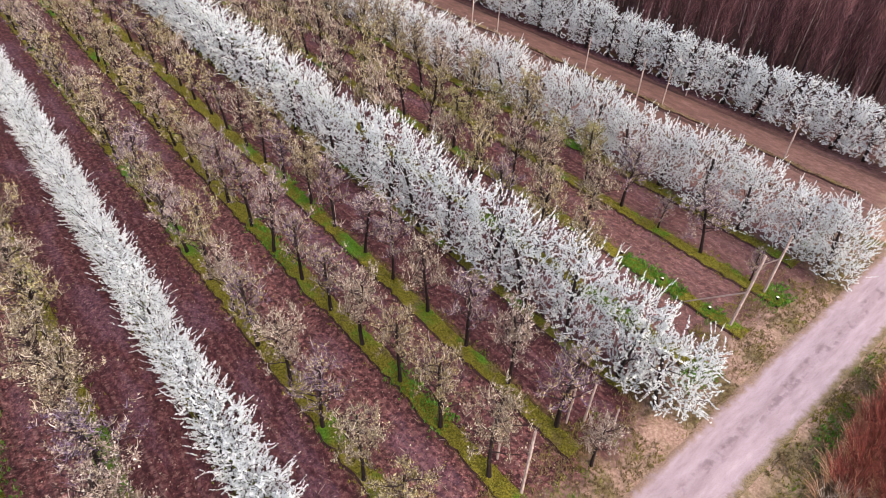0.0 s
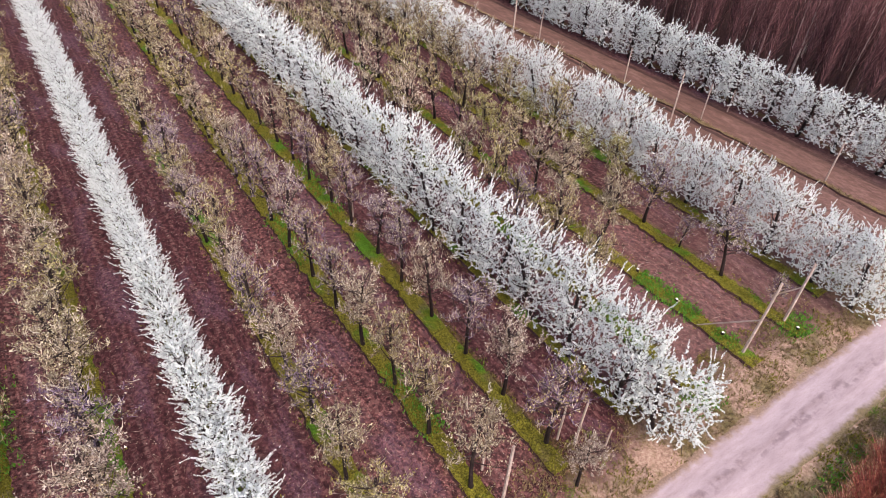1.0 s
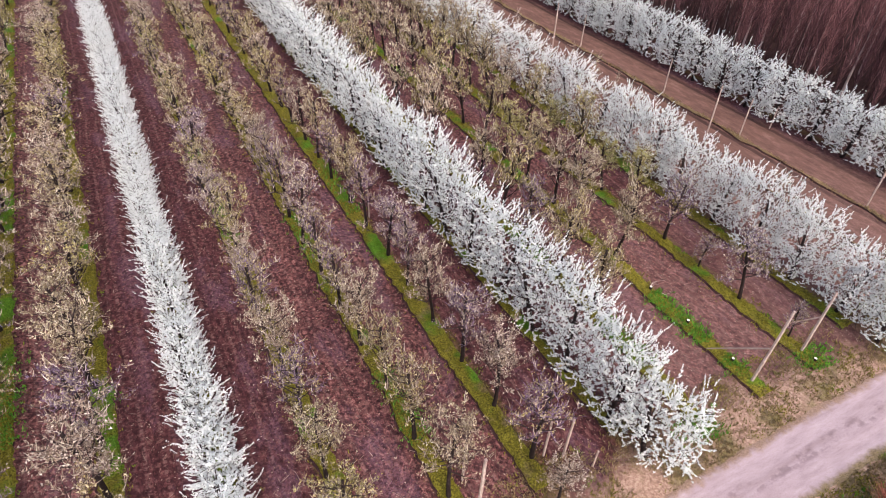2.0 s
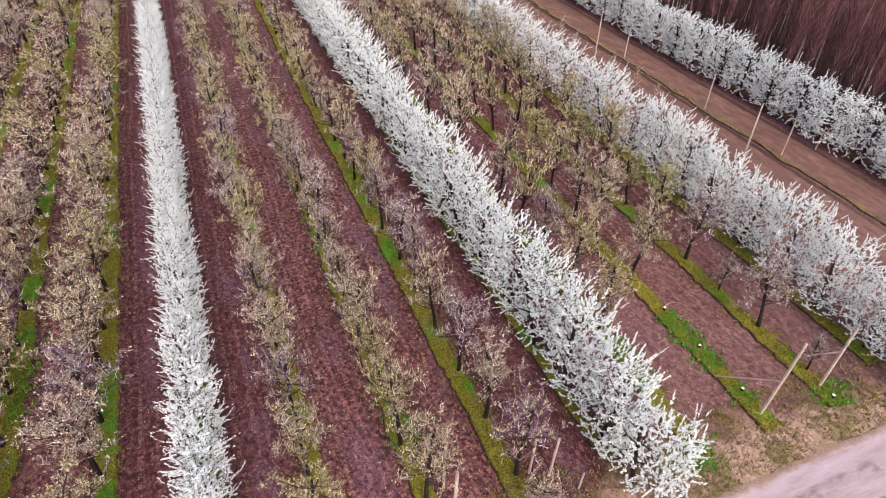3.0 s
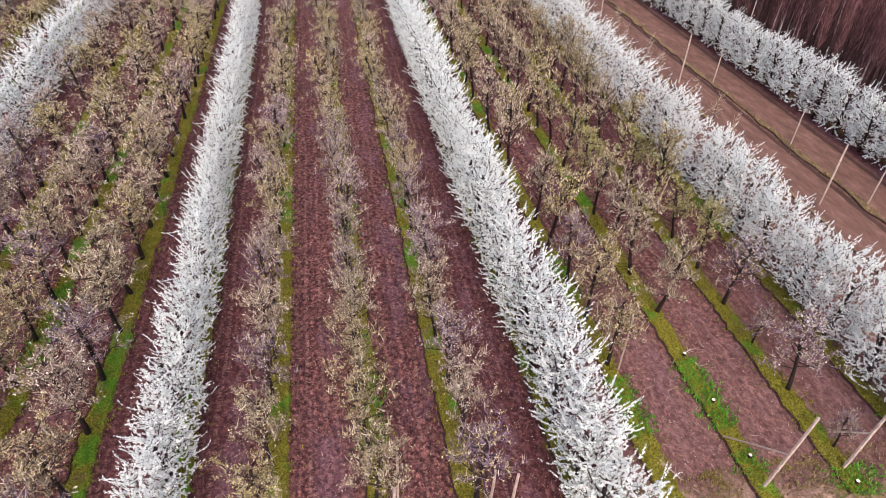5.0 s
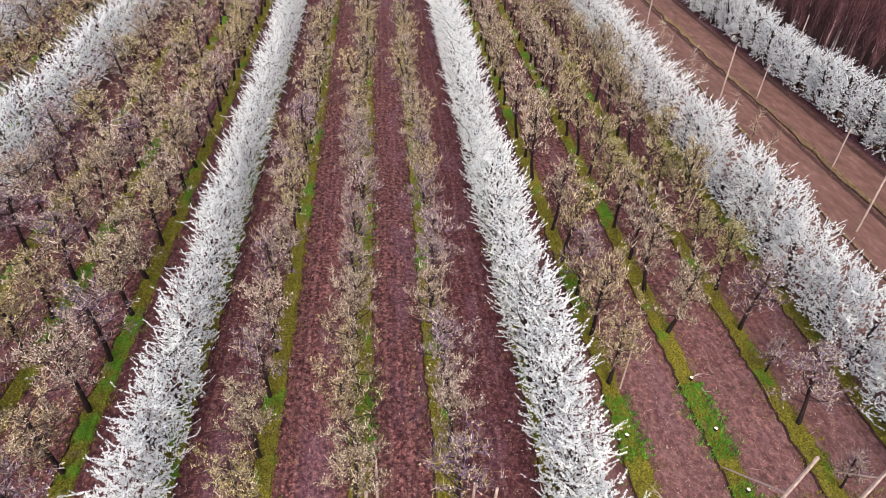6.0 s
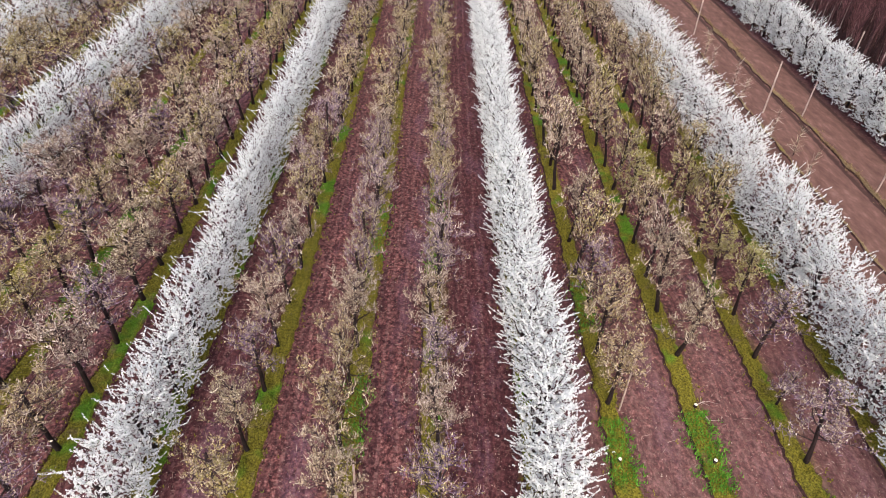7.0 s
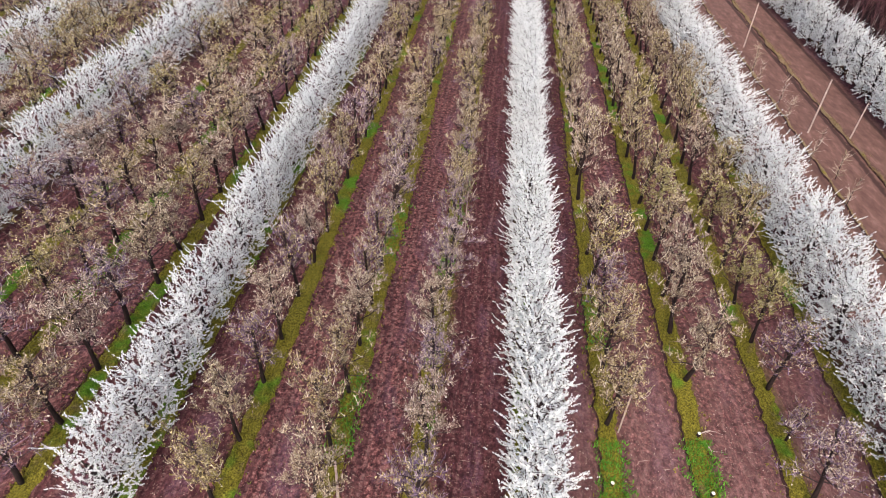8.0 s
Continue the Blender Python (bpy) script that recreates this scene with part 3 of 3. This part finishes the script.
def blossom_tree_meshes(seed, shoots=260, tall=5.2, far=False, low=0.35, half=1.0):
    """A hedge-shaped tree in flower: dark trunk and limbs, inner twigs, sprigs of white pointing out and up."""
    rng = random.Random(seed)
    trunk, path = trunk_mesh(rng, 3.5, 0.105, 5 if far else 7)
    paths, limbs = grow_limbs(rng, path, 10, 0.3, (0.7, 1.1), (0.4, 1.0), (0.8, 1.25), 0.036, trunk if far else None)
    twigs, white, leaves = Shape(), Shape(), Shape()
    step, size = (0.088, 0.152) if far else (0.048, 0.106)
    for i in range(shoots):
        # a point in the hedge-shaped crown, more of them near its skin
        a, r = rng.uniform(0, 6.283), rng.random() ** 0.42
        h = rng.random()
        bulge = 0.6 + 0.42 * math.sin(math.pi * min(1, h * 0.95 + 0.1))
        x, y = half * 0.92 * r * bulge * math.cos(a), 1.62 * r * math.sin(a) * (0.8 + 0.25 * bulge)
        p = Vector((x + 0.2, y, low + (tall - 0.5 - low) * h))
        out = Vector((x * 1.2, y * 0.3, 0.1 + 0.75 * h))
        stray = i % 5 == 0 and r > 0.6
        if stray:
            out = Vector((1.5 * math.copysign(1, x), y * 0.3, rng.uniform(0.2, 1.4)))
        long = rng.uniform(0.65, 1.15) if stray else rng.uniform(0.3, 0.62)
        q = bent(rng, p, out + any_way(rng) * (0.45 if stray else 0.8), long, 2 if far else 4, 0.3 if stray else 0.4, 0.2)
        blossom_sprig(white, rng, q, long, step, size * (0.75 if stray else 1))
        if i % 2 == 0:
            twigs.spike((p, p + any_way(rng, 0.4) * 0.6), 0.015)
        if rng.random() < 0.7:
            leaves.chip(along(q, 0.6 * rng.random()) + any_way(rng) * 0.05, any_way(rng, 0.2), any_way(rng), 0.11, 0.03)
    return [("trunk", trunk.mesh("trunk", BARK, smooth=True))] + [("branch", m) for m in limbs] + [("inner_twig", twigs.mesh("inner_twig", LIMB_BARK)), ("blossom", white.mesh("blossom", PETAL)), ("young_foliage", leaves.mesh("young_foliage", YOUNG_LEAF))]


def make_tree(name, parts, label, group):
    root = new(name)
    for part_name, me in parts:
        ob = part(part_name, me, root)
        if part_name in ("crown", "bud_cover", "blossom", "inner_twig", "young_foliage"):
            tagged(ob, kind="stuff")
    return tagged(root, label, "tree", group)


def plant(root, x, y, rng, scale, turn, used, spread=1.0):
    m = pose(x, y, ground_height(x, y), 0, 0, turn)
    if root in used:
        ob = copy_thing(root, m)
    else:
        used.add(root)
        root.matrix_basis = m
        ob = root
    ob.scale = (scale * spread, scale * spread * rng.uniform(0.97, 1.03), scale * rng.uniform(0.93, 1.08))
    return ob


BARE_NEAR = [make_tree("orchard_tree", bare_tree_meshes(200 + i, 5.3 + 0.1 * i, 1750, (900, 2200, 1800, 2400, 1100, 2100, 1700)[i], 0.07, False, PINK_BUD if i not in (0, 3, 6) else BUD, False, i in (0, 2, 4)), "bare fruit tree with dark trunk and " + ("fine mauve twigs" if i in (0, 4) else "opening tan buds"), "bare orchard trees") for i in range(7)]
BARE_FAR = [make_tree("orchard_tree", bare_tree_meshes(230 + i, 5.3 + 0.12 * i, 700, (600, 1250, 1150, 1300)[i], 0.085, True, PINK_BUD if i == 2 else BUD, False, i == 0), "bare fruit tree with dark trunk and " + ("fine mauve twigs" if i == 0 else "olive buds"), "bare orchard trees") for i in range(4)]
DENSE = [make_tree("orchard_tree", bare_tree_meshes(240 + i, 5.6 + 0.12 * i, 1000, 1150, 0.08, True, PINK_BUD if i == 1 else BUD, True), "tall bare fruit tree with pale upright shoots and olive buds", "bare orchard trees") for i in range(4)]
LEAFING = [make_tree("orchard_tree", bare_tree_meshes(250 + i, 5.0 + 0.1 * i, 900, 3200, 0.07, False, CREAM_BUD), "fruit tree thick with cream and yellow-green buds", "leafing orchard trees") for i in range(2)]
WHITE_NEAR = [make_tree("blossom_tree", blossom_tree_meshes(260 + i, 420), "fruit tree covered in white blossom", "white blossoming trees") for i in range(5)]
WHITE_WIDE = [make_tree("blossom_tree", blossom_tree_meshes(270 + i, 560, 5.2, False, 0.35, 1.4), "broad fruit tree covered in white blossom", "white blossoming trees") for i in range(3)]
WHITE_FAR = [make_tree("blossom_tree", blossom_tree_meshes(280 + i, (300, 300, 380, 380)[i], (5.2, 5.2, 4.6, 4.6)[i], True, (0.6, 0.6, 0.35, 0.35)[i], 1.1), "fruit tree in white blossom in a distant hedge-like row", "white blossoming trees") for i in range(4)]
USED = set()
GAPS = {(5, 0), (5, 1), (6, 0), (6, 1), (6, 2)}
LEAFY = {(7, 4), (7, 5), (7, 7), (6, 7)}
SMALL = {(7, 2): 0.52, (7, 0): 0.5}


def plant_orchard():
    rng = random.Random(77)
    for k in range(-12, 9):
        for n in range(first_tree(k), last_tree(k) + 1):
            x, y = 4 * k + rng.gauss(0, 0.05), tree_y(k, n) + rng.gauss(0, 0.07)
            white = k in WHITE_ROWS
            far = y > 40 or k < -5
            if (k, n) in GAPS:
                continue
            if not white and rng.random() < 0.03 and n > 3:
                continue
            pool = (WHITE_FAR[:2] if far else WHITE_NEAR) if white else (BARE_FAR if far else BARE_NEAR)
            if 5 <= k <= 7 and n > 4:
                pool = DENSE
            if k == 8 and n < 7:
                pool = WHITE_WIDE
            if (k, n) in LEAFY:
                pool = LEAFING
            turn = rng.uniform(-8, 8) if white else rng.uniform(0, 360)
            tree = plant(pool[n % 3] if pool is WHITE_WIDE else rng.choice(pool), x, y, rng, SMALL.get((k, n), rng.uniform(0.94, 1.05) if white else rng.uniform(0.92, 1.08)), turn, USED, 1.0 if white else 1.2 if k < 0 else 1.13 if pool is DENSE else 0.92 if pool is BARE_NEAR and k < 4 else 1.04 if pool is BARE_NEAR else 0.95)
            if k == 0:
                tree.scale = ((1.02 if n < 3 else 0.9) * tree.scale[0], tree.scale[1], 0.95 * tree.scale[2])
            elif k == 4:
                tree.scale = (1.16 * tree.scale[0], tree.scale[1], 1.16 * tree.scale[2])
                tree.location.x += 0.3 if n < 3 else 0.15 if n < 6 else 0.0
            elif k == 8 and pool is not WHITE_WIDE:
                tree.scale[0] *= 1.2
    plant(WHITE_NEAR[2], 16.45, 8.0, rng, 0.95, 20, USED, 1.2)
    plant(WHITE_WIDE[1], 31.9, 7.6, rng, 0.95, -30, USED)
    plant(BARE_NEAR[1], 11.83, 7.9, rng, 0.68, 40, USED)
    for n in range(0, 29):
        tree = plant(WHITE_FAR[2 + n % 2], 47.2 + rng.gauss(0, 0.1), 8.6 + 3.04 * n + rng.gauss(0, 0.15), rng, rng.uniform(1.0, 1.1), rng.choice((0, 180)) + rng.uniform(-8, 8), USED)
        tree.scale[1] *= 1.28


plant_orchard()


# ---- the wood past the track ----
def wood_tree_meshes(seed, tall, branches, pale):
    rng = random.Random(seed)
    t, tw = Shape(), Shape()
    path = bent(rng, Vector((0, 0, -0.1)), Vector((0, 0, 1)), tall, 7, 0.04, 0.08)
    t.tube(path, [0.12, 0.1, 0.09, 0.08, 0.065, 0.045, 0.03, 0.012], 5, rng=rng)
    for i in range(branches):
        p = along(path, rng.uniform(0.3, 0.98))
        q = bent(rng, p, Vector((rng.gauss(0, 0.32), rng.gauss(0, 0.32), 1)), rng.uniform(0.6, 1.7), 2, 0.14, 0.12)
        tw.spike(q, 0.022)
        for _ in range(2):
            tw.spike(bent(rng, along(q, rng.random()), Vector((rng.gauss(0, 0.4), rng.gauss(0, 0.4), 1)), rng.uniform(0.3, 0.9), 1), 0.017)
    return [("trunk", t.mesh("trunk", PALE_BARK if pale else WOOD_BARK)), ("crown", tw.mesh("crown", WOOD_TWIG))]


WOOD = [make_tree("woodland_tree", wood_tree_meshes(300 + i, 8.5 + 0.6 * i, 150, i == 0), "tall bare reddish-brown tree at the wood's edge", "woodland trees") for i in range(6)]


def plant_wood():
    rng = random.Random(88)
    for i in range(46):
        for j in range(3):
            x, y = 51.4 + 1.7 * j + rng.gauss(0, 0.5), 12 + 2.1 * i + rng.gauss(0, 0.6)
            plant(rng.choice(WOOD), x, y, rng, rng.uniform(0.85, 1.15), rng.uniform(0, 360), USED)
    # deeper in, the stems merge into one thicket
    s = Shape()
    for _ in range(2300):
        x, y = 56 + 50 * rng.random() ** 1.4, rng.uniform(5, 125)
        tall = rng.uniform(7.5, 11.5)
        path = bent(rng, Vector((x, y, -0.1)), Vector((0, 0, 1)), tall, 4, 0.05, 0.08)
        pale = 1 if rng.random() < 0.2 else 0
        s.tube(path, [0.07, 0.06, 0.055, 0.04, 0.015] if pale else [0.11, 0.09, 0.075, 0.045, 0.015], 4, False, pale, rng=rng)
        for _ in range(34):
            p = path[rng.randrange(1, 4)] + Vector((rng.gauss(0, 0.4), rng.gauss(0, 0.4), rng.uniform(0, 2.5)))
            q = bent(rng, p, Vector((rng.gauss(0, 0.25), rng.gauss(0, 0.25), 1)), rng.uniform(0.8, 2.2), 1, 0.15, 0.1)
            s.spike(q, 0.034, 2)
    tagged(new("bare_wood", s.mesh("bare_wood", WOOD_BARK, PALE_BARK, WOOD_TWIG)), "dense bare reddish-brown wood behind the track", "wood", kind="stuff")


plant_wood()


# ---- posts, stumps, shrubs ----
def square_bar(s, a, b, wide, rng):
    a, b = Vector(a), Vector(b)
    pts = [a.lerp(b, u) + any_way(rng) * wide * 0.12 for u in (0, 0.33, 0.66, 1)]
    s.tube(pts, [wide * 0.75, wide * 0.72, wide * 0.68, wide * 0.62], 6, uneven=0.08, rng=rng)


def trellis_post(x, y, tall, lean=(0.0, 0.0), wide=0.09, brace=None, label="weathered grey timber trellis post at a row end", name="trellis_post", group="row end posts"):
    rng = random.Random(int(x * 31 + y * 17))
    root = tagged(new(name), label, "post", group)
    root.matrix_basis = pose(x, y, ground_height(x, y))
    s = Shape()
    square_bar(s, (0, 0, -0.3), (lean[0], lean[1], tall), wide, rng)
    part("pole", s.mesh("pole", POST), root)
    if brace:
        s = Shape()
        u = brace[3]
        square_bar(s, (lean[0] * u, lean[1] * u, tall * u), brace[:3], wide * 0.5, rng)
        part("brace", s.mesh("brace", POST), root, "thin timber brace")
    return root


trellis_post(23.85, 8.72, 4.5, (0.7, 0.0), 0.11, (-0.3, 2.6, 0.0, 0.5))
trellis_post(27.75, 8.93, 3.8, (0.5, 0.1), 0.11, (-0.1, 0.95, 1.3, 0.62))
trellis_post(8.6, 8.85, 4.1, (0.15, 0.0), 0.1)
trellis_post(13.3, 9.55, 2.6, (0.15, 0.0), 0.09)
trellis_post(20.48, 15.72, 4.1, (0.05, 0.0), 0.055, label="slender pale post standing in the tree row", group="row posts")
trellis_post(8.95, 10.6, 3.4, (0.1, 0.05), 0.08)
trellis_post(12.6, 10.0, 2.4, (0.1, 0.0), 0.08)
trellis_post(29.2, 29.45, 2.7, (0.5, 0.0), 0.06, label="slender pale leaning post in the tree row", group="row posts")
trellis_post(12.55, 29.3, 3.3, (0.05, 0.0), 0.055, label="slender pale post standing in the tree row", group="row posts")
trellis_post(14.15, 8.62, 1.05, (0.12, 0.0), 0.07, label="short reddish timber stake at a row end", name="stake", group="stakes")
for y in (15.6, 26.4, 34.9, 46.7):
    trellis_post(42.75, y, 3.15, (0.1, 0.0), 0.085, label="slim pale post on the grass ridge by the track", name="track_post", group="track posts")
for y in (27.0, 47.2, 66.5):
    trellis_post(39.6, y, 4.6, (0.05, 0.0), 0.095, label="tall pale post standing beside the farm track", name="track_post", group="track posts")
trellis_post(46.1, 26.3, 1.9, (0.15, 0.0), 0.08, label="short pale stake under the far blossoming row", name="stake", group="stakes")
trellis_post(47.7, 51.0, 5.9, (0.1, 0.0), 0.09, label="tall pale post rising out of the blossoming row", name="track_post", group="track posts")


def tree_stump(x, y, tall, thick):
    rng = random.Random(int(x * 13 + y * 7))
    root = tagged(new("tree_stump"), "sawn dark tree stump with pale cut face in grass", "stump", "stumps in the thinned rows")
    root.matrix_basis = pose(x, y, ground_height(x, y))
    s = Shape()
    s.tube([Vector((0, 0, -0.1)), Vector((0, 0, 0.08)), Vector((0.01, 0, tall))], [thick * 1.5, thick * 1.15, thick], 10, uneven=0.12, rng=rng)
    part("trunk", s.mesh("trunk", BARK), root)
    s = Shape()
    s.tube([Vector((0.01, 0, tall + 0.002)), Vector((0.012, 0, tall + 0.02))], [thick * 0.97, thick * 0.9], 10, uneven=0.06, rng=rng)
    part("cut_face", s.mesh("cut_face", CUT_WOOD), root, "pale fresh-sawn face")


for x, y in ((24.05, 15.95), (24.0, 13.05), (24.05, 10.07), (19.9, 13.02), (20.05, 8.0), (27.8, 8.2)):
    tree_stump(x, y, 0.24, 0.085)


def fallen_branch(x, y, turn, length):
    rng = random.Random(int(x * 11 + y))
    root = tagged(new("fallen_branch"), "pale cut branch lying beside a stump", "branch", "cut branches")
    root.matrix_basis = pose(x, y, ground_height(x, y) + 0.02, 0, 0, turn)
    s = Shape()
    main = bent(rng, Vector((0, 0, 0.02)), Vector((1, 0, 0.03)), length, 5, 0.12)
    s.tube(main, [0.03, 0.027, 0.022, 0.018, 0.013, 0.008], 5, rng=rng)
    part("stem", s.mesh("stem", POST), root)
    for i in range(7):
        s = Shape()
        p = main[rng.randrange(1, 5)]
        s.tube(bent(rng, p, Vector((0.6, rng.uniform(-1, 1), rng.uniform(0.0, 0.5))), rng.uniform(0.3, 0.7), 3, 0.2), [0.014, 0.011, 0.008, 0.005], 4, rng=rng)
        part("twig", s.mesh("twig", POST), root)


fallen_branch(24.2, 16.1, 35, 1.4)
fallen_branch(24.3, 15.7, -60, 1.2)
fallen_branch(20.7, 9.6, 120, 1.3)


def red_shrub(x, y, tall, wide, stems, straw, seed, name="red_shrub", label="dense leafless shrub of dark red stems beside the road", stem=RED_STEM):
    rng = random.Random(seed)
    root = tagged(new(name), label, "shrub", "roadside shrubs")
    root.matrix_basis = pose(x, y, 0)
    s, t = Shape(), Shape()
    for _ in range(stems):
        a, r = rng.uniform(0, 6.283), rng.random() ** 0.6
        p = Vector((math.cos(a) * r * wide * 0.45, math.sin(a) * r * wide * 0.45, -0.03))
        q = bent(rng, p, Vector((math.cos(a) * r * 0.75, math.sin(a) * r * 0.75, 1)), tall * rng.uniform(0.55, 1.05), 4, 0.1)
        s.spike(q[::2], 0.015)
        for _ in range(3):
            b = bent(rng, q[rng.randrange(1, 4)], any_way(rng, 1.2), tall * rng.uniform(0.2, 0.45), 2, 0.15)
            s.spike(b[::2], 0.011)
    tagged(part("crown", s.mesh("crown", stem), root), kind="stuff")
    for _ in range(straw):
        a = rng.uniform(0, 6.283)
        p = Vector((math.cos(a) * wide * rng.uniform(0.4, 0.62), math.sin(a) * wide * rng.uniform(0.4, 0.62), 0))
        t.tube(bent(rng, p, Vector((math.cos(a) * 0.7, math.sin(a) * 0.7, 1)), rng.uniform(0.6, 1.3), 3, 0.16, -0.12), [0.012, 0.01, 0.008, 0.004], 3, cap=False, rng=rng)
    tagged(part("dry_grass", t.mesh("dry_grass", STRAW), root, "straw-coloured dead grass round the foot"), kind="stuff")


for i, (x, y, tall, wide) in enumerate(((19.8, 0.4, 1.3, 1.9), (21.7, 0.3, 1.7, 2.2), (23.7, 0.45, 1.9, 2.3), (20.2, -1.6, 1.9, 2.2), (22.4, -1.8, 2.0, 2.4), (25.8, 0.5, 1.7, 2.1), (24.6, -1.6, 2.0, 2.4))):
    red_shrub(x, y, tall, wide, 420, 380, 500 + i)
for i, (x, y, tall, wide) in enumerate(((18.3, 0.5, 0.9, 1.5), (19.0, -0.7, 1.1, 1.6), (17.6, -0.6, 0.8, 1.3))):
    red_shrub(x, y, tall, wide, 90, 160, 520 + i, "dry_shrub", "low tangle of pale grey-brown dead stems beside the road", PALE_SHOOT)


def sapling(x, y, tall, seed):
    rng = random.Random(seed)
    root = tagged(new("sapling"), "thin leafless young tree on the track's edge", "tree", "saplings by the track")
    root.matrix_basis = pose(x, y, ground_height(x, y))
    s, t = Shape(), Shape()
    path = bent(rng, Vector((0, 0, -0.05)), Vector((0, 0, 1)), tall, 6, 0.06)
    s.tube(path, [0.03, 0.027, 0.024, 0.02, 0.016, 0.011, 0.006], 5, rng=rng)
    for _ in range(70):
        p = path[rng.randrange(1, 6)]
        t.tube(bent(rng, p, any_way(rng, 1.0), rng.uniform(0.3, 0.9), 3, 0.2, 0.1), [0.012, 0.01, 0.008, 0.004], 3, cap=False, rng=rng)
    part("trunk", s.mesh("trunk", LIMB_BARK), root)
    tagged(part("crown", t.mesh("crown", PALE_SHOOT), root), kind="stuff")


for i, y in enumerate((19.5, 38.0, 41.5, 44.0, 51.5, 55.0, 58.5, 62.0)):
    sapling(38.0 + 0.5 * (i % 3), 0.96 * y, 2.2 + 0.25 * (i % 4), 600 + i)
